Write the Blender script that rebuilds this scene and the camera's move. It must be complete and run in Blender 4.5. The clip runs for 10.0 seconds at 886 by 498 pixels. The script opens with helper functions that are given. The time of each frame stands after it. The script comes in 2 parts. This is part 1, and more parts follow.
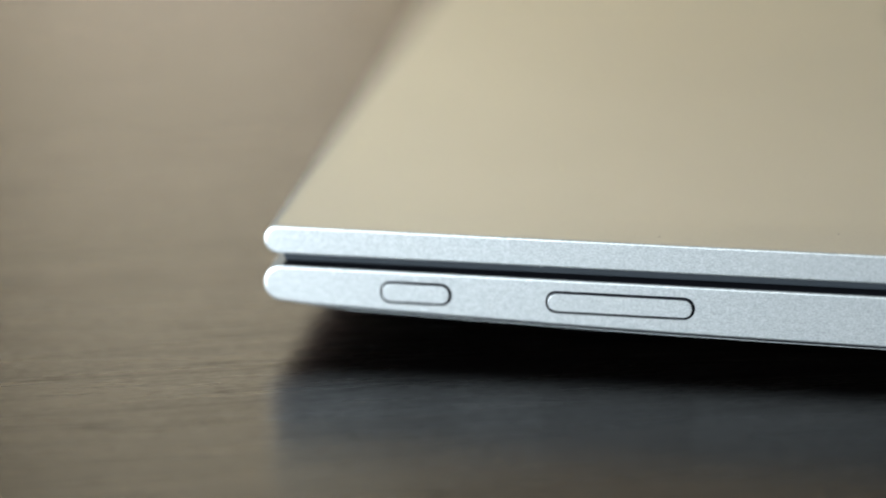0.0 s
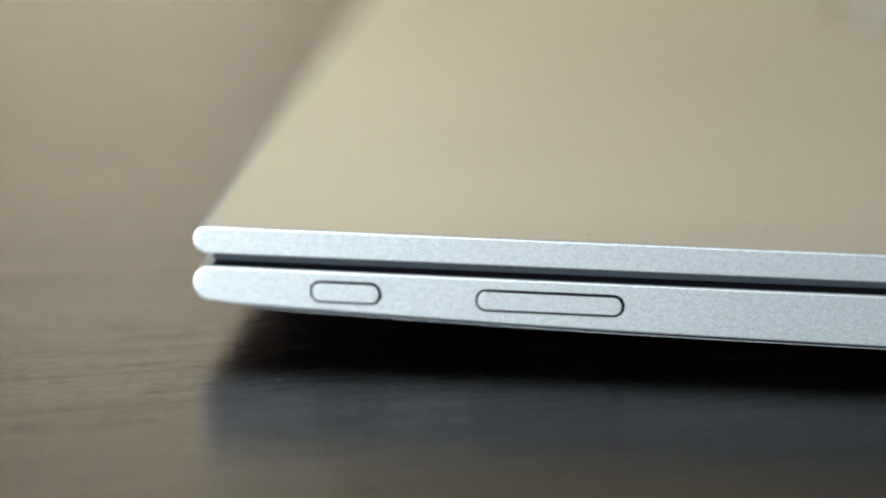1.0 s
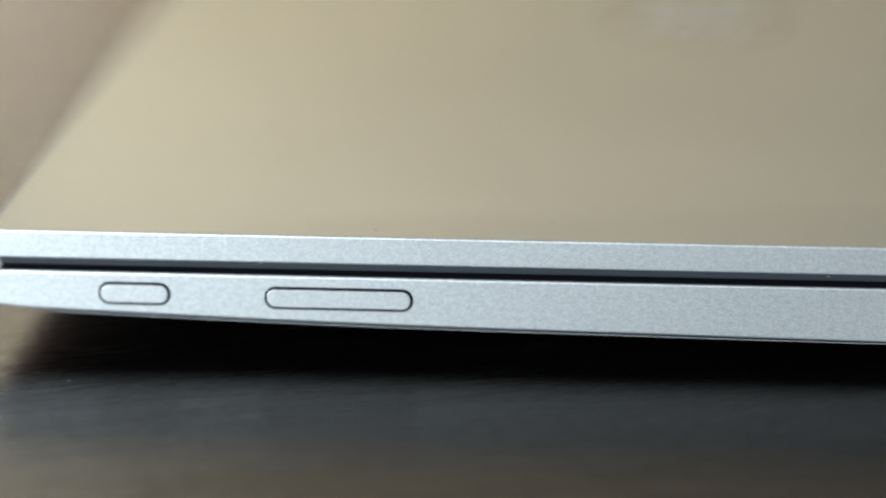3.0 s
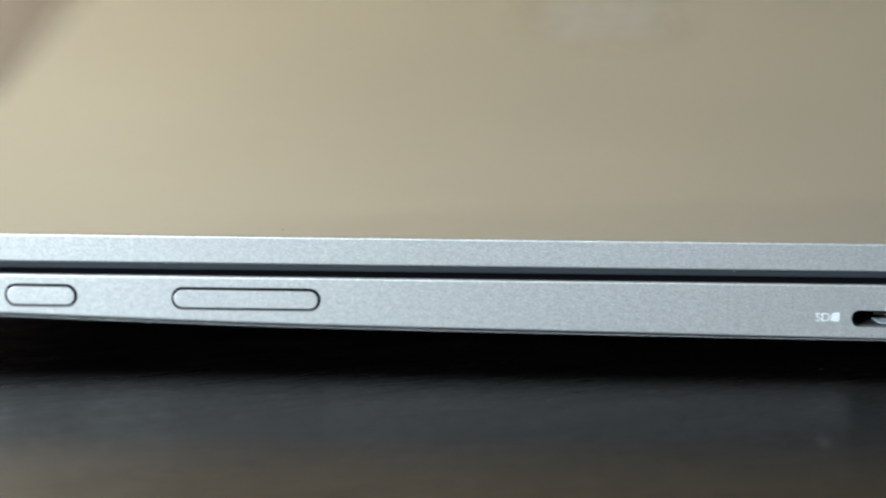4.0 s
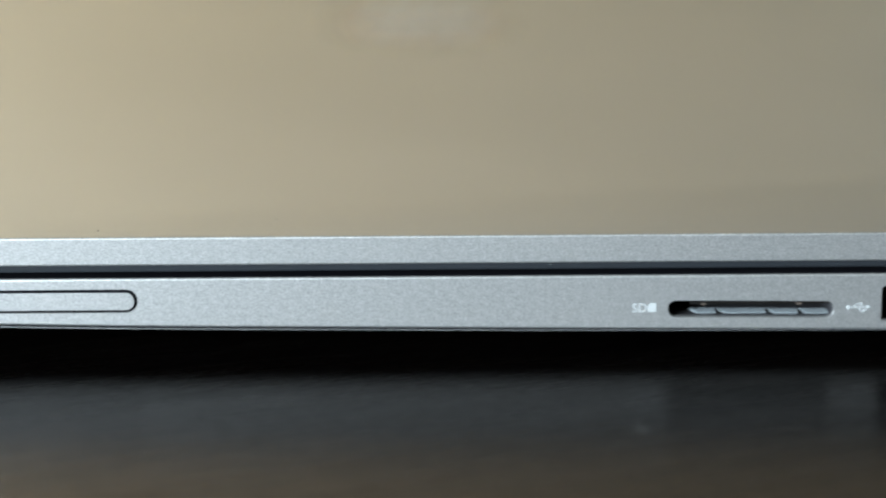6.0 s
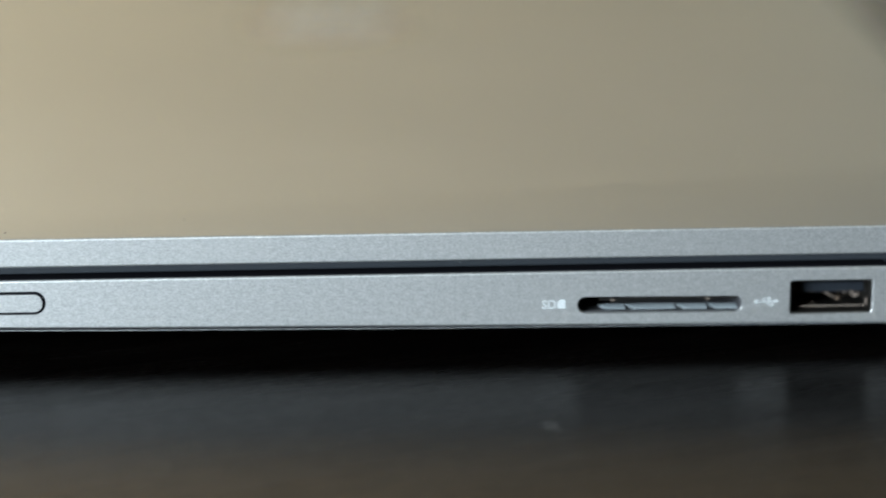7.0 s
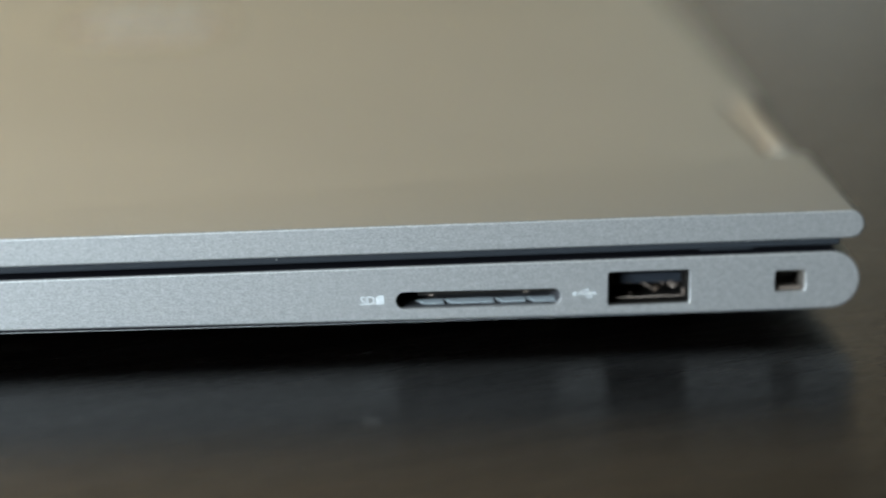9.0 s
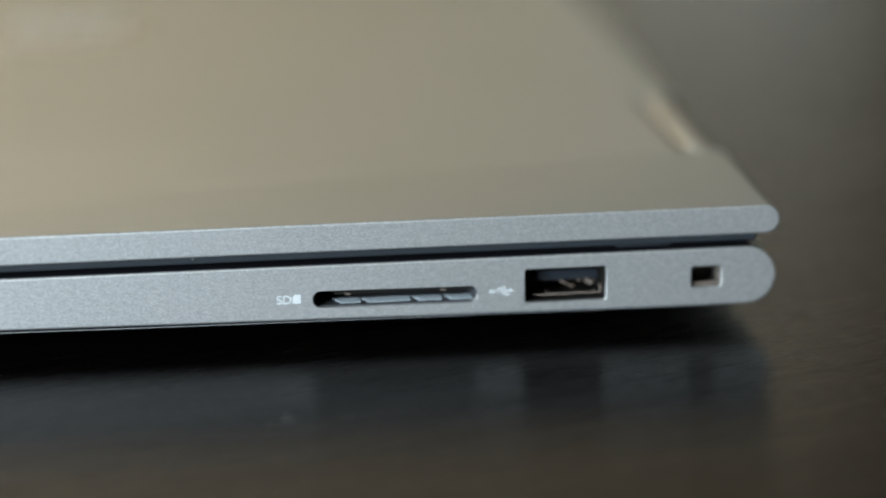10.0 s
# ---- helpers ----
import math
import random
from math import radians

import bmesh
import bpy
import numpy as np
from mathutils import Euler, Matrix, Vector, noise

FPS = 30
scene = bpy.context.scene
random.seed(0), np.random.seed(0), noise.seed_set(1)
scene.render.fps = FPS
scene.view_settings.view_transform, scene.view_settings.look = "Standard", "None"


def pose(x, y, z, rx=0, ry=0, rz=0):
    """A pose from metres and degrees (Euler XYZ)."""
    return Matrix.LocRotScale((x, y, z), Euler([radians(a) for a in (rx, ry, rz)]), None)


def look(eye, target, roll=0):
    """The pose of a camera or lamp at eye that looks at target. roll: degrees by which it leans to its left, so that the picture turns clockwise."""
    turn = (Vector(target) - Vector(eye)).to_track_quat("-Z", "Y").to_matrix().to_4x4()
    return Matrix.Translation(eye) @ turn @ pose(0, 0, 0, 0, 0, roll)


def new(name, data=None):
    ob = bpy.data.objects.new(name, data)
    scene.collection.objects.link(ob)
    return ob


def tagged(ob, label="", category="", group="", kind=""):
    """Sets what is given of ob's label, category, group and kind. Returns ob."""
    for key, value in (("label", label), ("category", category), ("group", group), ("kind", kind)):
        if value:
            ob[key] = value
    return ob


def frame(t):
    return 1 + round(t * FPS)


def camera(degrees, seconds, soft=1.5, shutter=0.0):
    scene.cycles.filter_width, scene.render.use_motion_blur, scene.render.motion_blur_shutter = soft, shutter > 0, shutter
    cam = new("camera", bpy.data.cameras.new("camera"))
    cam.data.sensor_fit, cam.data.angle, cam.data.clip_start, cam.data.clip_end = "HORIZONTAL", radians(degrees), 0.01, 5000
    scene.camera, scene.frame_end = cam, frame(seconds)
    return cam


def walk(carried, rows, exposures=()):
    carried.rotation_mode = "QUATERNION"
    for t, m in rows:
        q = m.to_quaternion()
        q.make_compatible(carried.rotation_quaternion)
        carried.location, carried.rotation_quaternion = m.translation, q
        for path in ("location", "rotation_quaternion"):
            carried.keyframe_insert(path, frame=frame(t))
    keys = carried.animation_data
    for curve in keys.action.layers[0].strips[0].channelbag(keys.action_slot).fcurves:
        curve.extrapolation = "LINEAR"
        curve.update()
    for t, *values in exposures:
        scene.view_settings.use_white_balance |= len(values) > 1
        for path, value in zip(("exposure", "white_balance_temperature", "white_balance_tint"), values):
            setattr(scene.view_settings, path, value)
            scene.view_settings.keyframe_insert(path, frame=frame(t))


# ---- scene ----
MM = 0.001
TABLE = 0.75            # height of the table's top
LIDTOP = TABLE + 0.0205  # height of the closed lid's top


def at(x, y, z):
    """Millimetres from the laptop's near front corner, up from the lid's top, to metres."""
    return Vector((x * MM, y * MM, LIDTOP + z * MM))


cam = camera(17.82, 10.0, soft=1.9, shutter=0.5)
cam.data.dof.use_dof = True
cam.data.dof.focus_distance = 0.447
cam.data.dof.aperture_fstop = 3.9
# seconds, eye in millimetres, yaw, pitch, roll
PATH = [
    (0.0, 100.93, -422.25, 144.31, 9.698, -18.917, -0.297),
    (0.5, 100.51, -422.51, 142.82, 9.003, -18.742, -0.245),
    (1.0, 100.89, -422.93, 141.39, 8.173, -18.570, -0.164),
    (1.5, 102.30, -423.46, 140.00, 7.130, -18.397, -0.058),
    (2.0, 103.64, -424.11, 138.64, 6.080, -18.226, -0.028),
    (2.5, 104.72, -425.03, 137.35, 5.126, -18.051, -0.079),
    (4.0, 108.67, -427.35, 133.43, 2.641, -17.532, -0.097),
    (4.5, 110.04, -427.34, 132.27, 1.787, -17.411, -0.099),
    (5.0, 111.17, -427.54, 131.32, 0.946, -17.307, -0.118),
    (5.5, 111.97, -427.76, 130.48, 0.133, -17.218, -0.143),
    (7.0, 113.91, -428.18, 128.86, -2.478, -17.065, -0.237),
    (7.5, 114.94, -427.77, 128.02, -3.284, -17.008, -0.237),
    (8.0, 115.84, -427.50, 127.17, -4.123, -16.940, -0.283),
    (8.5, 116.62, -427.52, 126.34, -5.000, -16.857, -0.295),
    (9.0, 117.21, -427.68, 125.43, -5.915, -16.768, -0.310),
    (9.5, 117.35, -427.79, 124.35, -6.804, -16.659, -0.329),
    (10.0, 117.52, -427.84, 123.24, -7.639, -16.543, -0.320),
]


def aim(x, y, z, yaw, pitch, roll):
    a, b = radians(yaw), radians(pitch)
    eye = at(x, y, z)
    return look(eye, eye + Vector((-math.sin(a) * math.cos(b), math.cos(a) * math.cos(b), math.sin(b))), roll)


walk(cam, [(t, aim(*row)) for t, *row in PATH], exposures=[(0.0, -0.02), (5.0, -0.06), (10.0, -0.11)])

# ---- light ----
world = bpy.data.worlds.new("world")
scene.world = world
world.use_nodes = True
wn = world.node_tree.nodes
sky = wn.new("ShaderNodeTexSky")
sky.sky_type, sky.sun_disc, sky.sun_elevation, sky.sun_rotation = "NISHITA", False, radians(35), radians(200)
wn["Background"].inputs["Strength"].default_value = 0.1
world.node_tree.links.new(sky.outputs[0], wn["Background"].inputs["Color"])

# room
X0, X1, Y0, Y1, CEIL = -0.95, 4.2, -4.2, 2.9, 2.6
XA, YA = -1.3, 1.23   # an added alcove behind the pier: its side wall, and where it begins
WIN = (-1.47, -0.57, 0.82, 1.36)   # front window in the wall at X0: y from, y to, z from, z to
WIN2 = (1.38, 2.40, 1.15, 2.45)      # unseen back window in the alcove's wall at XA, added for light


def lamp_area(name, place, target, w, h, power, colour):
    d = bpy.data.lights.new(name, "AREA")
    d.shape, d.size, d.size_y, d.energy, d.color = "RECTANGLE", w, h, power, colour
    ob = new(name, d)
    ob.matrix_world = look(place, target)
    return ob


# XA's lamp is added to brighten the wall that lid and table mirror
for wx, win, power, colour in ((X0, WIN, 262, (0.775, 0.905, 0.985)), (XA, WIN2, 174, (0.96, 0.93, 0.87))):
    mid = (wx - 0.06, (win[0] + win[1]) / 2, (win[2] + win[3]) / 2)
    lamp_area("added_window_light", mid, (1, mid[1], mid[2]), win[1] - win[0] - 0.08, win[3] - win[2] - 0.08, power, colour)


# ---- materials ----
def material(name, colour, rough=0.5, metal=0.0):
    m = bpy.data.materials.new(name)
    m.use_nodes = True
    b = m.node_tree.nodes["Principled BSDF"]
    b.inputs["Base Color"].default_value = (*colour, 1)
    b.inputs["Roughness"].default_value = rough
    b.inputs["Metallic"].default_value = metal
    return m, m.node_tree.nodes, m.node_tree.links, b


def coords(n, l, scale=(1, 1, 1), turn=(0, 0, 0)):
    g, mp = n.new("ShaderNodeNewGeometry"), n.new("ShaderNodeMapping")
    mp.inputs["Scale"].default_value = scale
    mp.inputs["Rotation"].default_value = turn
    l.new(g.outputs["Position"], mp.inputs["Vector"])
    return mp.outputs[0]


def noise_node(n, l, vec, scale, detail=3, rough=0.5):
    t = n.new("ShaderNodeTexNoise")
    t.inputs["Scale"].default_value, t.inputs["Detail"].default_value, t.inputs["Roughness"].default_value = scale, detail, rough
    l.new(vec, t.inputs["Vector"])
    return t.outputs["Fac"]


def ramp(n, l, fac, stops):
    r = n.new("ShaderNodeValToRGB")
    e = r.color_ramp.elements
    while len(e) < len(stops):
        e.new(0.5)
    for k, (p, c) in zip(e, stops):
        k.position, k.color = p, (*c, 1)
    l.new(fac, r.inputs[0])
    return r.outputs[0]


def mixed(n, l, a, b, fac, mode="MULTIPLY"):
    m = n.new("ShaderNodeMixRGB")
    m.blend_type = mode
    if isinstance(fac, float):
        m.inputs[0].default_value = fac
    else:
        l.new(fac, m.inputs[0])
    l.new(a, m.inputs[1])
    l.new(b, m.inputs[2])
    return m.outputs[0]


def bumped(n, l, b, fac, strength, distance):
    k = n.new("ShaderNodeBump")
    k.inputs["Strength"].default_value, k.inputs["Distance"].default_value = strength, distance
    l.new(fac, k.inputs["Height"])
    l.new(k.outputs[0], b.inputs["Normal"])


def blasted_metal(name, low, high, rough, speckle, relief):
    """Bead-blasted, anodised aluminium: fine bright and dark grains over broad, faint clouding."""
    m, n, l, b = material(name, high, rough, 0.95)
    v = coords(n, l, (0.62, 1, 1))
    grain = noise_node(n, l, v, 3800, 1, 0.6)
    fine = noise_node(n, l, v, 1300, 2, 0.6)
    broad = noise_node(n, l, v, 28, 3, 0.5)
    c = ramp(n, l, grain, [(0.32, low), (0.68, high)])
    c2 = ramp(n, l, fine, [(0.33, (1 - speckle,) * 3), (0.66, (1, 1, 1))])
    c3 = ramp(n, l, broad, [(0.30, (0.96, 0.96, 0.96)), (0.70, (1, 1, 1))])
    l.new(mixed(n, l, mixed(n, l, c, c2, 1.0), c3, 1.0), b.inputs["Base Color"])
    bumped(n, l, b, grain, relief, 0.00005)
    # edge tint puts part of the beige room's warm sheen into the metal
    b.inputs["Specular Tint"].default_value = (0.495, 0.485, 0.39, 1)
    return m


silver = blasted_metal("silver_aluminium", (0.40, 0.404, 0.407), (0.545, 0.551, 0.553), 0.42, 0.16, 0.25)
# lid's top: the same metal, its softer light put in as dimmer, grainless colour
satin = blasted_metal("top_light_aluminium", (0.395, 0.396, 0.386), (0.42, 0.421, 0.411), 0.42, 0.02, 0.1)
hinge_metal = blasted_metal("hinge_aluminium", (0.38, 0.35, 0.305), (0.42, 0.388, 0.34), 0.5, 0.05, 0.1)


def grain_coords(n, l, along, across, turn):
    """Coordinates drawn out along the grain: sizes in metres."""
    g, mp = n.new("ShaderNodeNewGeometry"), n.new("ShaderNodeMapping")
    mp.vector_type = "TEXTURE"
    mp.inputs["Scale"].default_value = (along, across, across)
    mp.inputs["Rotation"].default_value = (0, 0, radians(turn))
    l.new(g.outputs["Position"], mp.inputs["Vector"])
    return mp.outputs[0]


def wood():
    """Dark stained, satin varnished wood with open pores and a few long dark veins."""
    m, n, l, b = material("dark_wood", (0.012, 0.009, 0.006), 0.22)
    streak = noise_node(n, l, grain_coords(n, l, 0.05, 0.004, 17), 1, 5, 0.6)
    pores = noise_node(n, l, grain_coords(n, l, 0.0028, 0.0006, 20), 1, 3, 0.6)
    veins = noise_node(n, l, grain_coords(n, l, 0.16, 0.010, 20), 1, 2, 0.5)
    bands = noise_node(n, l, grain_coords(n, l, 0.5, 0.06, 16), 1, 2, 0.5)
    c = ramp(n, l, streak, [(0.30, (0.0004, 0.0003, 0.0003)), (0.72, (0.0009, 0.0007, 0.0006))])
    c3 = ramp(n, l, bands, [(0.3, (0.75, 0.72, 0.70)), (0.7, (1, 1, 1))])
    l.new(mixed(n, l, c, c3, 1.0), b.inputs["Base Color"])
    open_pores = ramp(n, l, pores, [(0.36, (0.74, 0.74, 0.74)), (0.58, (1, 1, 1))])
    vein = ramp(n, l, veins, [(0.490, (1, 1, 1)), (0.5, (0.5, 0.5, 0.5))])
    e = vein.node.color_ramp.elements.new(0.510)
    e.color = (1, 1, 1, 1)
    sheen = ramp(n, l, streak, [(0.3, (0.91, 0.91, 0.91)), (0.7, (1, 1, 1))])
    gloss = mixed(n, l, mixed(n, l, open_pores, vein, 0.5), sheen, 1.0)
    varnish, edge, mix = n.new("ShaderNodeBsdfAnisotropic"), n.new("ShaderNodeFresnel"), n.new("ShaderNodeMixShader")
    varnish.distribution = "BECKMANN"
    along = n.new("ShaderNodeCombineXYZ")   # the varnish follows the grain: smoother along it than across
    along.inputs["X"].default_value, along.inputs["Y"].default_value = math.cos(radians(8)), math.sin(radians(8))
    l.new(along.outputs[0], varnish.inputs["Tangent"])
    varnish.inputs["Anisotropy"].default_value = 0.28
    edge.inputs["IOR"].default_value = 1.27
    share = n.new("ShaderNodeMath")
    share.operation = "MULTIPLY"
    l.new(gloss, share.inputs[0])
    l.new(edge.outputs[0], share.inputs[1])
    r = n.new("ShaderNodeMapRange")
    r.inputs["To Min"].default_value, r.inputs["To Max"].default_value = 0.30, 0.25
    l.new(streak, r.inputs["Value"])
    l.new(r.outputs[0], varnish.inputs["Roughness"])
    bumped(n, l, b, pores, 0.07, 0.00003)
    l.new(b.inputs["Normal"].links[0].from_socket, varnish.inputs["Normal"])
    b.inputs["Specular IOR Level"].default_value = 0.0
    b.inputs["Roughness"].default_value = 0.8
    l.new(share.outputs[0], mix.inputs[0])
    l.new(b.outputs[0], mix.inputs[1])
    l.new(varnish.outputs[0], mix.inputs[2])
    l.new(mix.outputs[0], n["Material Output"].inputs["Surface"])
    return m


table_wood = wood()


def plain(name, colour, rough, metal=0.0, scale=900, depth=0.12):
    """A plain surface with a faint, fine mottling."""
    m, n, l, b = material(name, colour, rough, metal)
    f = noise_node(n, l, coords(n, l), scale, 3)
    l.new(ramp(n, l, f, [(0.3, tuple(c * (1 - depth) for c in colour)), (0.7, colour)]), b.inputs["Base Color"])
    return m


black_plastic = plain("black_plastic", (0.012, 0.012, 0.014), 0.5)
bezel_plastic = plain("bezel_plastic", (0.0058, 0.0072, 0.0092), 0.6)
bezel_plastic.node_tree.nodes["Principled BSDF"].inputs["Specular IOR Level"].default_value = 0.12
# almost black: shade inside the laptop's gaps, put into the colour
gap_shade = plain("gap_shade_black", (0.002, 0.002, 0.003), 0.7)
gap_shade.node_tree.nodes["Principled BSDF"].inputs["Specular IOR Level"].default_value = 0.04
cover_metal = plain("cover_metal", (0.16, 0.165, 0.165), 0.6, 0.5, 3000)
rubber = plain("rubber", (0.008, 0.008, 0.008), 0.9)
steel = plain("steel", (0.145, 0.166, 0.18), 0.5, 0.1, 2500)
lock_metal = plain("lock_metal", (0.035, 0.029, 0.024), 0.6, 0.2, 2500)
dim_steel = plain("dim_steel", (0.045, 0.042, 0.039), 0.4, 1.0, 2500)
tongue_plastic = plain("tongue_plastic", (0.004, 0.0052, 0.0072), 0.6)
tongue_plastic.node_tree.nodes["Principled BSDF"].inputs["Specular IOR Level"].default_value = 0.08
pale_brass = plain("pale_brass", (0.17, 0.138, 0.118), 0.45, 0.4, 2500)
slot_brown = plain("slot_brown", (0.075, 0.058, 0.047), 0.55, 0.3, 2500)
gold = plain("gold_plating", (0.11, 0.08, 0.06), 0.45, 0.6, 2500)
# the emblem's cool reflection is put into these blue metal colours
mirror = plain("polished_logo", (0.024, 0.045, 0.09), 0.22, 1.0, 400)
bar_metal = plain("brushed_bar", (0.205, 0.345, 0.545), 0.3, 1.0, 400)
ink = plain("pale_ink", (0.185, 0.195, 0.20), 0.7)
dust_pale = plain("pale_dust", (0.15, 0.15, 0.145), 0.9)
dust_crumb = plain("crumb", (0.32, 0.32, 0.31), 0.9)
dust_dark = plain("dark_dust", (0.05, 0.045, 0.04), 0.9)
wall_paint = plain("wall_paint", (0.477, 0.40, 0.275), 0.85, 0, 14, 0.06)
ceiling_paint = plain("ceiling_paint", (0.24, 0.23, 0.205), 0.9, 0, 14, 0.05)
floor_wood = plain("floor_boards", (0.04, 0.03, 0.022), 0.5, 0, 20, 0.4)
# dark, to hold bounced light back from the laptop
brown_paint = plain("brown_paint", (0.075, 0.057, 0.033), 0.85, 0, 14, 0.06)
# colours of the added panels, chosen for what they do to reflections
mauve_reflection = plain("mauve_reflection", (0.34, 0.268, 0.26), 0.85, 0, 14, 0.06)
cream_reflection = plain("cream_reflection", (0.77, 0.73, 0.59), 0.85, 0, 14, 0.06)
grey_reflection = plain("grey_blue_reflection", (0.62, 0.70, 0.72), 0.8, 0, 14, 0.06)
frame_paint = plain("frame_paint", (0.75, 0.75, 0.73), 0.5, 0, 40, 0.05)


# ---- mesh helpers ----
def bm_box(bm, a, b):
    (x0, y0, z0), (x1, y1, z1) = a, b
    v = [bm.verts.new(p) for p in ((x0, y0, z0), (x1, y0, z0), (x1, y1, z0), (x0, y1, z0), (x0, y0, z1), (x1, y0, z1), (x1, y1, z1), (x0, y1, z1))]
    for f in ((3, 2, 1, 0), (4, 5, 6, 7), (0, 1, 5, 4), (1, 2, 6, 5), (2, 3, 7, 6), (3, 0, 4, 7)):
        bm.faces.new([v[i] for i in f])


def boxes(*pairs, bevel=0.0):
    bm = bmesh.new()
    for a, b in pairs:
        bm_box(bm, a, b)
    if bevel:
        bmesh.ops.bevel(bm, geom=bm.edges[:], offset=bevel, segments=2, affect="EDGES")
    return bm


def part(name, bm, mat, parent=None, label="", smooth=True):
    """Links a bmesh as one mesh object, under a thing or a part."""
    bmesh.ops.recalc_face_normals(bm, faces=bm.faces[:])
    me = bpy.data.meshes.new(name)
    bm.to_mesh(me)
    bm.free()
    return part_mesh(name, me, mat, parent, label, smooth)


def part_mesh(name, me, mat, parent=None, label="", smooth=True):
    me.materials.clear()
    me.materials.append(mat)
    if smooth:
        me.shade_smooth()
        me.set_sharp_from_angle(angle=radians(32))
    ob = new(name, me)
    if parent:
        ob.parent = parent
    return tagged(ob, label) if label else ob


def arc(cx, cz, r, a0, a1, n):
    return [(cx + r * math.cos(radians(a0 + (a1 - a0) * i / n)), cz + r * math.sin(radians(a0 + (a1 - a0) * i / n))) for i in range(n + 1)]


def inset(pts, d):
    """A closed outline, run anticlockwise, moved inwards by d."""
    out, n = [], len(pts)
    for i in range(n):
        p, q, r = Vector(pts[i - 1]), Vector(pts[i]), Vector(pts[(i + 1) % n])
        a, b = (q - p).normalized(), (r - q).normalized()
        na, nb = Vector((-a.y, a.x)), Vector((-b.y, b.x))
        m = na + nb
        k = max(m.dot(m) / 2, 0.4)
        q2 = q + m * (d / k)
        out.append((q2.x, q2.y))
    return out


def slab(outline, y0, y1, r=0.0, steps=4):
    """An outline in x and z, drawn out along y, with rounded rims of radius r at both ends. Millimetres."""
    bm = bmesh.new()
    levels = []
    if r:
        levels = [(y0 + r * (1 - math.cos(radians(90 * i / steps))), r * (1 - math.sin(radians(90 * i / steps)))) for i in range(steps + 1)]
        levels = [(y0, r + 0.06)] + levels
        levels += [(y1 - (y - y0), d) for y, d in reversed(levels)]
    else:
        levels = [(y0, 0), (y1, 0)]
    rings = []
    for y, d in levels:
        rings.append([bm.verts.new((x, y, z)) for x, z in (inset(outline, d) if d > 1e-6 else outline)])
    n = len(outline)
    for a, b in zip(rings, rings[1:]):
        for i in range(n):
            bm.faces.new((a[i], a[(i + 1) % n], b[(i + 1) % n], b[i]))
    bm.faces.new(rings[0][::-1])
    bm.faces.new(rings[-1])
    return bm


def stadium(x0, x1, z0, z1, r, n=8):
    """A rounded oblong in x and z, anticlockwise."""
    return arc(x1 - r, z0 + r, r, -90, 0, n) + arc(x1 - r, z1 - r, r, 0, 90, n) + arc(x0 + r, z1 - r, r, 90, 180, n) + arc(x0 + r, z0 + r, r, 180, 270, n)


def cut(bm, cutters):
    """The bmesh less all the cutters, as a mesh."""
    bmesh.ops.recalc_face_normals(bm, faces=bm.faces[:])
    me = bpy.data.meshes.new("body")
    bm.to_mesh(me)
    bm.free()
    ob, extra = new("body", me), []
    for c in cutters:
        bmesh.ops.recalc_face_normals(c, faces=c.faces[:])
        cm = bpy.data.meshes.new("cutter")
        c.to_mesh(cm)
        c.free()
        co = new("cutter", cm)
        mod = ob.modifiers.new("cut", "BOOLEAN")
        mod.operation, mod.object, mod.solver = "DIFFERENCE", co, "EXACT"
        extra.append(co)
    bpy.context.view_layer.update()
    out = bpy.data.meshes.new_from_object(ob.evaluated_get(bpy.context.evaluated_depsgraph_get()))
    for o in (ob, *extra):
        bpy.data.objects.remove(o)
    return out


# ---- room ----
def wall(name, pairs, mat):
    return tagged(part(name, boxes(*pairs), mat, smooth=False), kind="structure")


T = 0.14
tagged(wall("floor", [((X0, Y0, -0.1), (X1, YA, 0)), ((XA, YA, -0.1), (X1, Y1, 0))], floor_wood), "brown wooden floor under the table", "floor")
tagged(wall("ceiling", [((X0, Y0, CEIL), (X1, YA, CEIL + 0.1)), ((XA, YA, CEIL), (X1, Y1, CEIL + 0.1))], ceiling_paint), "plain off-white ceiling", "ceiling")
tagged(wall("wall_north", [((XA, Y1, 0), (X1, Y1 + T, CEIL))], wall_paint), "plain beige painted wall", "wall")
tagged(wall("wall_south", [((X0, Y0 - T, 0), (X1, Y0, CEIL))], brown_paint), "plain brown painted wall", "wall")
tagged(wall("wall_east", [((X1, Y0 - T, 0), (X1 + T, Y1 + T, CEIL))], brown_paint), "plain brown painted wall", "wall")
# these five unseen pieces are added to shape reflections in lid and table
tagged(wall("reflect_recess", [((1.10, Y1 - 0.5, 0), (X1, Y1 - 0.003, CEIL))], brown_paint), "unseen brown wall section added to darken the table's reflection", "wall")
tagged(wall("reflect_panel_1", [((XA, Y1 - 0.02, 0), (-0.52, Y1 - 0.003, 1.55))], mauve_reflection), "unseen mauve panel added to tint the table's reflection", "wall")
tagged(wall("reflect_panel_4", [((1.10, Y1 - 0.52, 0), (2.4, Y1 - 0.503, 1.2))], grey_reflection), "unseen grey-blue panel added for lid and table to mirror", "wall")
tagged(wall("reflect_panel_3", [((XA, Y1 - 0.02, 1.55), (-0.52, Y1 - 0.003, CEIL))], cream_reflection), "unseen cream panel added to brighten the table's reflection", "wall")
tagged(wall("reflect_panel_2", [((0.74, Y1 - 0.02, 0), (1.10, Y1 - 0.003, 1.5))], grey_reflection), "unseen grey-blue panel added for lid and table to mirror", "wall")
(w0, w1, w2, w3), (v0, v1, v2, v3) = WIN, WIN2
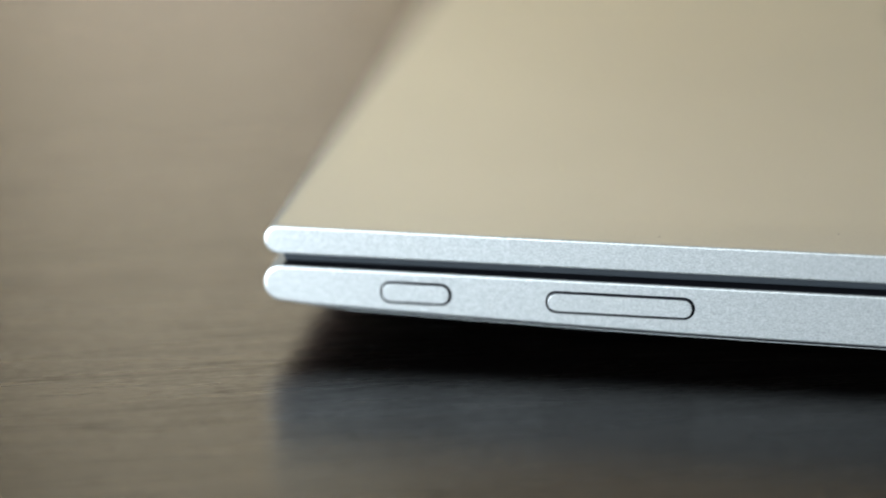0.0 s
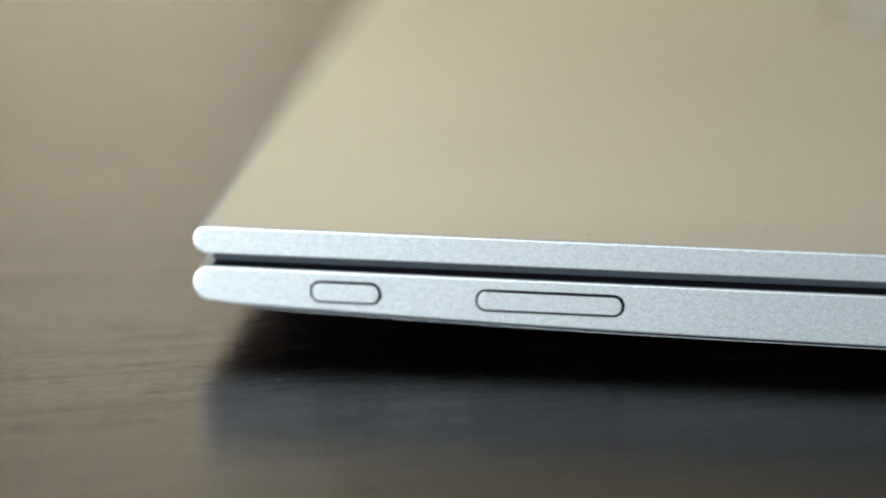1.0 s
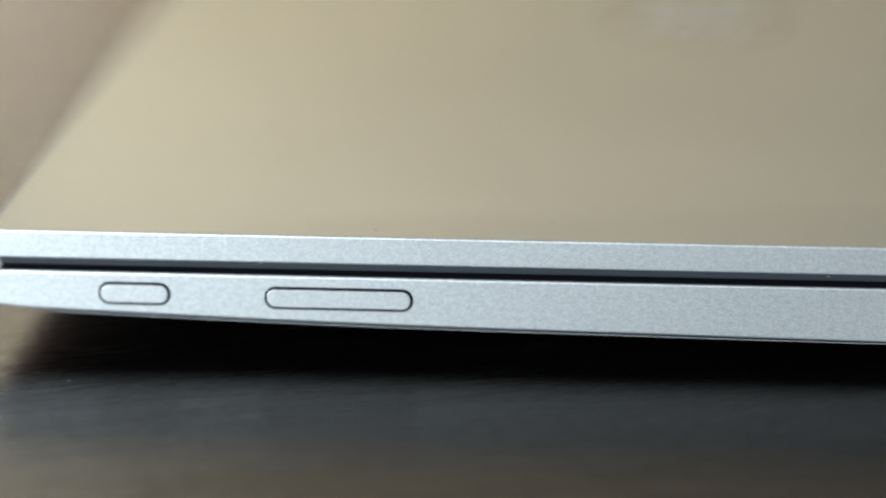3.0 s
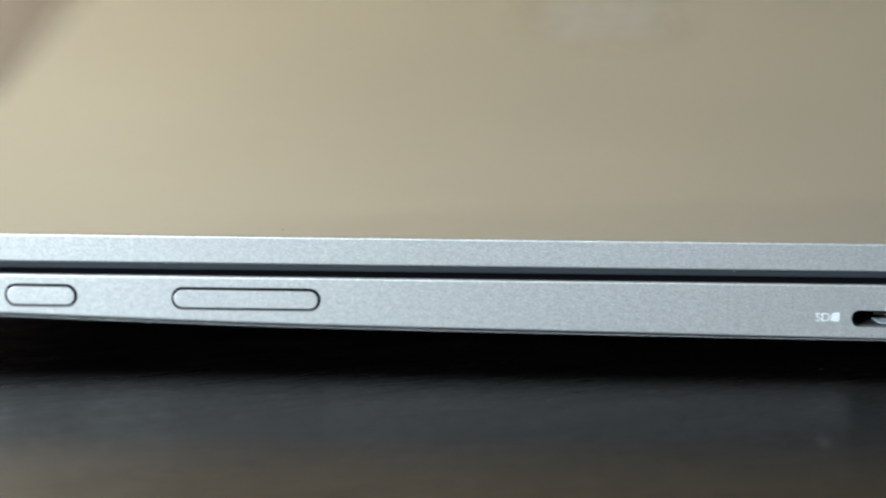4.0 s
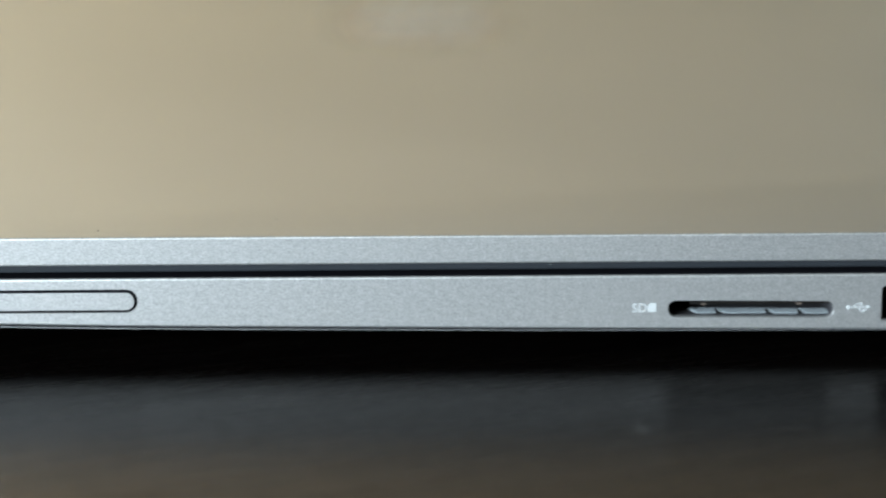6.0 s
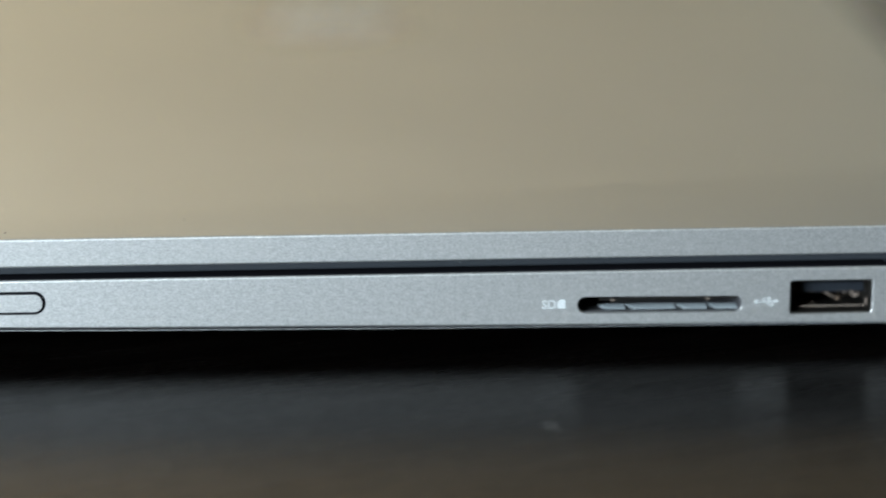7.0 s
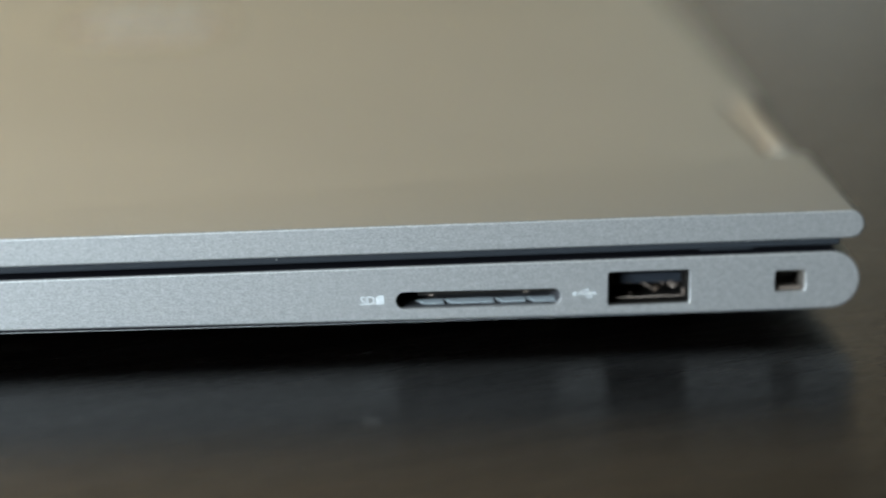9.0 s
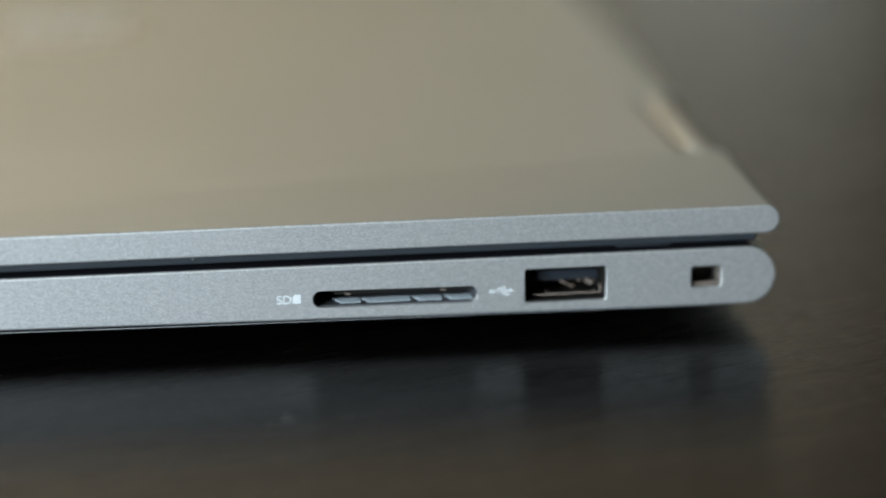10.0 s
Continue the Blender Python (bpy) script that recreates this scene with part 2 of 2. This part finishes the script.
tagged(wall("wall_west", [((X0 - T, Y0 - T, 0), (X0, w0, CEIL)), ((X0 - T, w1, 0), (X0, YA - 0.1, CEIL)),
                          ((X0 - T, w0, 0), (X0, w1, w2)), ((X0 - T, w0, w3), (X0, w1, CEIL))], wall_paint), "plain beige painted wall with a window", "wall")
# unseen alcove, added to hold the back window
tagged(wall("added_alcove", [((XA - T, YA, 0), (XA, v0, CEIL)), ((XA - T, v1, 0), (XA, Y1 + T, CEIL)),
                            ((XA - T, v0, 0), (XA, v1, v2)), ((XA - T, v0, v3), (XA, v1, CEIL))], wall_paint), "unseen beige alcove wall added round the back window", "wall")
# added pier, keeps the back window's direct light off the laptop
tagged(wall("light_block_pier", [((XA - T, YA - 0.1, 0), (-0.55, YA, CEIL))], wall_paint), "unseen beige pier added to screen the laptop from the back window", "wall")
e = 0.04
for name, wx, (q0, q1, q2, q3) in (("window_1", X0, WIN), ("added_window_2", XA, WIN2)):
    window = tagged(new(name), "pale painted frame of an unseen window in the side wall", "window", kind="structure")
    part("window_frame", boxes(((wx - T, q0, q2), (wx - T + e, q0 + e, q3)), ((wx - T, q1 - e, q2), (wx - T + e, q1, q3)),
                               ((wx - T, q0 + e, q2), (wx - T + e, q1 - e, q2 + e)), ((wx - T, q0 + e, q3 - e), (wx - T + e, q1 - e, q3))), frame_paint, window, smooth=False)

# ---- table ----
table = tagged(new("table"), "dark brown satin wooden table with fine straight grain", "table")
part("tabletop", boxes(((-0.72, -0.42, TABLE - 0.03), (0.98, 0.62, TABLE)), bevel=0.002), table_wood, table)
for lx in (-0.66, 0.86):
    for ly in (-0.36, 0.50):
        part("leg", boxes(((lx, ly, 0), (lx + 0.06, ly + 0.06, TABLE - 0.03)), bevel=0.002), table_wood, table)

# ---- laptop, in millimetres under one scaled empty ----
WIDE = 330.0
laptop = tagged(new("laptop"), "closed silver aluminium convertible laptop lying on the table", "laptop")
laptop.matrix_world = Matrix.Translation((0, 0, LIDTOP)) @ Matrix.Scale(MM, 4)

lid_line = arc(1.75, -2.35, 2.35, 90, 270, 14) + arc(227.6, -2.35, 2.35, -90, 90, 14)
NOTCH = (221.0, 36.5, 75.5)  # x from, y from, y to
lid = part_mesh("lid", cut(slab(lid_line, 0, WIDE, 0.32), [boxes(((NOTCH[0], NOTCH[1], -8), (240, NOTCH[2], 3)))]), silver, laptop, "silver aluminium lid with a warm sheen")

# flat top faces take the copy coloured for the light up there
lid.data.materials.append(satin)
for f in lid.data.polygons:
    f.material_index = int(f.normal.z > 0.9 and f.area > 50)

bezel = part("bezel", slab(arc(3.3, -5.0, 1.0, 90, 180, 4) + [(2.6, -6.0), (226.0, -6.0)] + arc(225.4, -5.0, 1.0, 0, 90, 4), 0.75, WIDE - 0.75, 0.3, 3), bezel_plastic, lid, "dark grey screen surround")


def disc(cx, cy, r0, r1, z0, z1, n=48):
    """A ring, or with r0 = 0 a disc, lying flat."""
    bm = bmesh.new()
    rings = []
    for r, z in ((r1, z0), (r1 - 0.03, z1), (max(r0, 0.01), z1), (max(r0, 0.01), z0)):
        rings.append([bm.verts.new((cx + r * math.cos(2 * math.pi * i / n), cy + r * math.sin(2 * math.pi * i / n), z)) for i in range(n)])
    for a, b in zip(rings, rings[1:] + rings[:1]):
        for i in range(n):
            bm.faces.new((a[i], a[(i + 1) % n], b[(i + 1) % n], b[i]))
    return bm


LOGO = (115.5, 155.0)
logo = part("logo", disc(*LOGO, 0, 19.0, -0.05, 0.006), mirror, lid, "polished round emblem inlaid in the lid")
for k in range(4):
    bm = bmesh.new()
    bm_box(bm, (-1.5, -7, -0.04), (1.5, 12, 0.011))
    bmesh.ops.transform(bm, matrix=Matrix.Translation((LOGO[0] - 9 + 6 * k, LOGO[1], 0)) @ Matrix.Rotation(radians(-16), 4, "Z"), verts=bm.verts[:])
    part("emblem_bar", bm, bar_metal, logo)

part("bumper", slab(stadium(203.2, 212.0, -6.25, -5.98, 0.12, 3), 0.9, 2.4, 0.08, 2), bezel_plastic, lid, "low dark rubber bumper under the screen surround")

hinge = part("hinge", slab(stadium(222.4, 227.6, -10.0, 0.35, 1.9, 6), NOTCH[1] + 0.9, NOTCH[2] - 0.7, 1.2), hinge_metal, laptop, "pale rounded hinge cover set in a notch of the lid")

# base
under = [(4.15, -12.95), (7.9, -13.17), (14, -13.38), (21, -13.6), (30, -13.88), (39.4, -14.15), (53, -14.52), (67, -14.82), (83, -15.05), (100, -15.24), (120, -15.47), (140, -15.72), (170, -16.03), (200, -16.33), (218, -16.46)]
base_line = arc(2.2, -9.8, 3.0, 90, 250, 14) + under + arc(224.7, -11.65, 4.8, -90, 90, 16)
SD = stadium(153.95, 180.5, -14.0, -11.25, 1.32)


def leaning(pts, cx, cz, deg):
    c, s = math.cos(radians(deg)), math.sin(radians(deg))
    return [(cx + (x - cx) * c - (z - cz) * s, cz + (x - cx) * s + (z - cz) * c) for x, z in pts]


SD = leaning(SD, 167.2, -12.62, -0.6)
USB = stadium(188.15, 201.45, -14.64, -9.02, 0.45, 4)
LOCK = stadium(215.4, 220.4, -13.37, -9.78, 0.5, 4)
POWER = stadium(18.4, 30.15, -12.28, -8.38, 1.8)
VOLUME = stadium(45.35, 69.35, -12.48, -8.62, 1.8)


def mouth(line, depth, chamfer):
    """A cutter for an opening in the side, with a small chamfer at its mouth."""
    bm = bmesh.new()
    rings = []
    for y, d in ((-1, -chamfer), (0.0, -chamfer), (chamfer * 0.7, -chamfer * 0.6), (chamfer * 1.35, 0), (depth, 0)):
        rings.append([bm.verts.new((x, y, z)) for x, z in (inset(line, d) if d else line)])
    n = len(line)
    for a, b in zip(rings, rings[1:]):
        for i in range(n):
            bm.faces.new((a[i], a[(i + 1) % n], b[(i + 1) % n], b[i]))
    bm.faces.new(rings[0][::-1])
    bm.faces.new(rings[-1])
    return bm


base = part_mesh("base", cut(slab(base_line, 0, WIDE, 0.32), [mouth(SD, 22, 0.045), mouth(USB, 12, 0.10), mouth(LOCK, 7, 0.10), mouth(POWER, 2.5, 0.02), mouth(VOLUME, 2.5, 0.02)]),
                 silver, laptop, "silver aluminium keyboard half, tapering to the front")
# deck coloured as the shade between lid and base
part("deck", slab([(2.3, -7.0), (225.3, -7.0), (225.3, -6.7), (2.3, -6.7)], 0.42, WIDE - 0.42), gap_shade, base, "keyboard deck, near black for the shade under the lid")
taper = [max(0.02, min(1.0, (x - 3.6) / 9, (218 - x) / 90)) for x, z in under]
plate_top = [(x, z - 0.36 * k) for (x, z), k in zip(under, taper)]
plate_low = [(x, z - (0.36 + max(0.05, 0.09 - 0.0003 * x)) * k) for (x, z), k in zip(under, taper)]
# rubber's black here puts the shade below the laptop into the plate
part("bottom_cover", slab(plate_low + plate_top[::-1], 0.5, WIDE - 0.5), rubber, base, "thin bottom plate, blackened for the shade underneath")
# the same plate's rim, kept pale as the part light reaches
part("cover_edge", slab(plate_low + plate_top[::-1], 0.16, 0.49), cover_metal, base, "rim of the bottom plate in a paler, lit tone")
# strip filling the groove, its shade given by colour
part("seam_shade", slab(plate_top + [(x, z + 0.1) for x, z in under][::-1], 0.45, WIDE - 0.45), gap_shade, base, "near-black strip for the shade in the seam")
for fx, fz in ((22, -13.6), (206, -16.3)):
    for fy in (36, 254):
        part("foot", slab(stadium(fx - 4, fx + 4, -20.5, fz - 0.2, 1.5, 4), fy, fy + 40, 0.5), rubber, laptop, "black rubber foot")


def button(name, line, label):
    b = part(name, slab([(x - 0.05, z - 0.08) for x, z in inset(line, 0.49)], 0.0, 2.0, 0.03, 2), silver, base, label)
    # plate behind the key's edge; the gap's shade is its colour
    part("key_gap_shade", slab(inset(line, 0.01), 0.3, 2.4), gap_shade, b, "near-black plate for the shade round the key")


button("power_button", POWER, "short rounded silver key flush with the side")
button("volume_rocker", VOLUME, "long rounded silver key flush with the side")


def tube(line, wall_t, y0, y1):
    """A thin lining along an opening, closed at its far end."""
    bm = bmesh.new()
    outer, inner = inset(line, 0.02), inset(line, wall_t)
    n = len(line)
    rings = [[bm.verts.new((x, y, z)) for x, z in pts] for pts, y in ((outer, y1), (outer, y0), (inner, y0), (inner, y1 - 0.3))]
    for a, b in zip(rings, rings[1:]):
        for i in range(n):
            bm.faces.new((a[i], a[(i + 1) % n], b[(i + 1) % n], b[i]))
    bm.faces.new(rings[0][::-1])
    bm.faces.new(rings[-1])
    return bm


# card slot
card_slot = part("card_slot", tube(SD, 0.12, 0.75, 21.9), black_plastic, laptop, "black lining of the memory card slot")
for x0, x1 in ((157.9, 161.7), (162.4, 169.8), (170.5, 174.9), (175.6, 179.8)):
    bm = bmesh.new()
    lean = -0.0105 * (x0 - 167.2)
    v = [bm.verts.new(p) for p in ((x0 + 0.7, 1.1, -13.72 + lean), (x1, 1.1, -13.72 + lean), (x1, 3.1, -13.62 + lean), (x0 - 0.4, 3.1, -13.62 + lean),
                                   (x0 + 0.7, 1.1, -13.6 + lean), (x1, 1.1, -13.6 + lean), (x1, 3.1, -13.5 + lean), (x0 - 0.4, 3.1, -13.5 + lean))]
    for f in ((3, 2, 1, 0), (4, 5, 6, 7), (0, 1, 5, 4), (1, 2, 6, 5), (2, 3, 7, 6), (3, 0, 4, 7)):
        bm.faces.new([v[i] for i in f])
    part("contact_plate", bm, steel, card_slot, "pale steel plate")
part("upper_plate", boxes(((157.6, 1.5, -12.2), (179.9, 2.2, -11.85))), dim_steel, card_slot, "dim steel strip")
for x, w, z, mat in ((159.3, 0.8, -12.3, slot_brown), (174.6, 0.9, -12.3, slot_brown), (160.9, 0.35, -11.95, dim_steel), (167.5, 0.35, -11.95, dim_steel), (172.8, 0.35, -11.95, dim_steel)):
    part("rivet", boxes(((x, 1.3, z), (x + w, 1.52, z + 0.22)), bevel=0.04), mat, card_slot, "small metal tab")

# usb port
usb_port = part("usb_port", tube(USB, 0.22, 0.4, 11.8), dim_steel, laptop, "dark steel socket shell")
lip = boxes(((189.9, 1.6, -13.92), (200.75, 1.8, -13.79)), bevel=0.04)
part("shell_lip", lip, pale_brass, usb_port, "bright metal lip")
part("lip_end", boxes(((200.72, 1.6, -13.8), (200.9, 2.4, -12.6)), bevel=0.05), slot_brown, usb_port, "upturned end of the metal lip")
tongue = part("tongue", boxes(((190.2, 3.0, -11.9), (200.6, 11.0, -10.3)), bevel=0.12), tongue_plastic, usb_port, "dark blue-grey plastic tongue")
for k in range(4):
    x = 191.4 + 2.3 * k
    part("contact", boxes(((x, 3.3, -12.02), (x + 1.1, 8.0, -11.88)), bevel=0.05), gold, tongue, "dull plated contact")


def bent(x0, z0, x1, z1, w, y0, y1):
    """A small bent metal tab from one point to another inside a socket."""
    bm = bmesh.new()
    n = Vector((z0 - z1, x1 - x0)).normalized() * (w / 2)
    mx, mz = (x0 + x1) / 2 + n.x * 0.6, (z0 + z1) / 2 + n.y * 0.6
    rings = []
    for x, z, y in ((x0, z0, y0), (mx, mz, (y0 + y1) / 2 - 0.25), (x1, z1, y1)):
        rings.append([bm.verts.new(p) for p in ((x + n.x, y, z + n.y), (x - n.x, y, z - n.y), (x - n.x, y + 0.5, z - n.y), (x + n.x, y + 0.5, z + n.y))])
    for p, q in zip(rings, rings[1:]):
        for k in range(4):
            bm.faces.new((p[k], p[(k + 1) % 4], q[(k + 1) % 4], q[k]))
    bm.faces.new(rings[0][::-1])
    bm.faces.new(rings[-1])
    bmesh.ops.bevel(bm, geom=bm.edges[:], offset=0.05, segments=2, affect="EDGES")
    return bm


for x0, z0, x1, z1, w, mat in ((194.6, -12.35, 196.3, -13.45, 0.36, slot_brown), (192.2, -14.0, 192.8, -14.1, 0.3, slot_brown), (197.5, -12.45, 198.2, -12.2, 0.5, slot_brown),
                               (198.6, -12.6, 199.9, -12.0, 0.5, slot_brown), (199.1, -13.0, 200.4, -12.75, 0.36, pale_brass), (196.3, -13.5, 197.2, -13.2, 0.4, gold)):
    part("spring", bent(x0, z0, x1, z1, w, 3.7, 4.3), mat, usb_port, "brown metal spring tab")
part("side_spring", boxes(((200.75, 3.0, -12.4), (201.1, 4.6, -10.0)), bevel=0.12), dim_steel, usb_port, "steel spring tab")

# lock slot
lock_slot = part("lock_slot", tube(LOCK, 0.15, 0.35, 6.9), lock_metal, laptop, "dark lining of the security lock slot")
part("slot_lip", boxes(((215.7, 0.75, -13.2), (220.1, 1.7, -12.78)), bevel=0.1), slot_brown, lock_slot, "pale lip")


# marks printed on the side
def lettering(name, words, size, x, z, parent, label):
    cu = bpy.data.curves.new(name, "FONT")
    cu.body, cu.size, cu.extrude, cu.offset = words, size, 0.01, 0.02
    ob = new(name, cu)
    bpy.context.view_layer.update()
    me = bpy.data.meshes.new_from_object(ob.evaluated_get(bpy.context.evaluated_depsgraph_get()))
    bpy.data.objects.remove(ob)
    me.transform(Matrix.Translation((x, -0.012, z)) @ Matrix.Rotation(radians(90), 4, "X"))
    return part_mesh(name, me, ink, parent, label, smooth=False)


lettering("card_letters", "SD", 2.05, 148.15, -13.0, base, "pale printed letters SD")


def flat(name, outlines, parent, label):
    bm = bmesh.new()
    for pts in outlines:
        a = [bm.verts.new((x, -0.02, z)) for x, z in pts]
        b = [bm.verts.new((x, 0.02, z)) for x, z in pts]
        bm.faces.new(a)
        bm.faces.new(b[::-1])
        for i in range(len(pts)):
            bm.faces.new((a[i - 1], b[i - 1], b[i], a[i]))
    return part(name, bm, ink, parent, label, smooth=False)


flat("card_mark", [[(150.72, -13.0), (152.05, -13.0), (152.05, -11.5), (151.1, -11.5), (150.72, -11.9)]], base, "small pale printed card sign")


def stroke(x0, z0, x1, z1, w):
    d = Vector((x1 - x0, z1 - z0)).normalized() * (w / 2)
    return [(x0 + d.y, z0 - d.x), (x1 + d.y, z1 - d.x), (x1 - d.y, z1 + d.x), (x0 - d.y, z0 + d.x)]


flat("usb_mark", [stroke(182.9, -12.42, 185.7, -12.38, 0.22), [(185.65, -12.02), (185.65, -12.74), (186.4, -12.38)], arc(182.75, -12.42, 0.36, 0, 330, 11),
                  stroke(183.5, -12.4, 184.1, -11.85, 0.2), stroke(184.05, -11.86, 184.6, -11.85, 0.2), arc(184.75, -11.85, 0.27, 0, 330, 11),
                  stroke(184.2, -12.4, 184.75, -13.0, 0.2), stroke(184.7, -13.0, 185.1, -13.0, 0.2), [(185.0, -13.25), (185.5, -13.25), (185.5, -12.75), (185.0, -12.75)]],
     base, "pale printed trident sign")


# ---- dust ----
def speck(x, y, z, r, mat, label, seed):
    rnd = random.Random(seed)
    bm = bmesh.new()
    bmesh.ops.create_icosphere(bm, subdivisions=2, radius=r * MM)
    for v in bm.verts:
        v.co *= rnd.uniform(0.7, 1.25)
        v.co.z *= 0.6
    ob = tagged(part("dust_speck", bm, mat, None, label), label, "dust", "dust specks")
    ob.location = at(x, y, z)
    return ob


for i, (x, y, r) in enumerate([(16.8, 0.8, 0.065), (15.8, -13.3, 0.085), (138.5, -24.8, 0.065), (149.2, -1.8, 0.05), (177.2, -10.0, 0.04)]):
    speck(x, y, -20.5 + r * 0.5, r, dust_pale, "tiny pale speck of dust on the table", i)
speck(63.1, 3.8, 0.06, 0.13, dust_dark, "tiny dark speck of dust on the lid", 21)
speck(91.2, 9.6, 0.06, 0.11, dust_pale, "tiny pale speck of dust on the lid", 22)
for i, (x, z) in enumerate([(44.7, -4.72), (135.1, -5.0)]):
    speck(x, 0.36 if i else 0.2, z, 0.11, dust_crumb, "tiny pale crumb caught under the lid's rim", 31 + i)


def fibre(start, end, bow, r):
    """A short, slightly bowed hair lying on the table; millimetres."""
    bm = bmesh.new()
    a, b = Vector((*start, -20.5 + r)), Vector((*end, -20.5 + r))
    side = (b - a).cross(Vector((0, 0, 1))).normalized()
    rings = []
    for i in range(9):
        u = i / 8
        p = a.lerp(b, u) + side * bow * math.sin(math.pi * u)
        w = r * (0.5 + 0.5 * math.sin(math.pi * (0.1 + 0.8 * u)))
        rings.append([bm.verts.new(at(*(p + side * w * math.cos(k * math.pi / 3) + Vector((0, 0, w * math.sin(k * math.pi / 3)))))) for k in range(6)])
    for p, q in zip(rings, rings[1:]):
        for k in range(6):
            bm.faces.new((p[k], p[(k + 1) % 6], q[(k + 1) % 6], q[k]))
    bm.faces.new(rings[0][::-1])
    bm.faces.new(rings[-1])
    return tagged(part("fibre", bm, dust_pale), "tiny pale hair lying on the dark table", "dust")


fibre((146.3, -30.8), (148.1, -34.4), 0.35, 0.016)
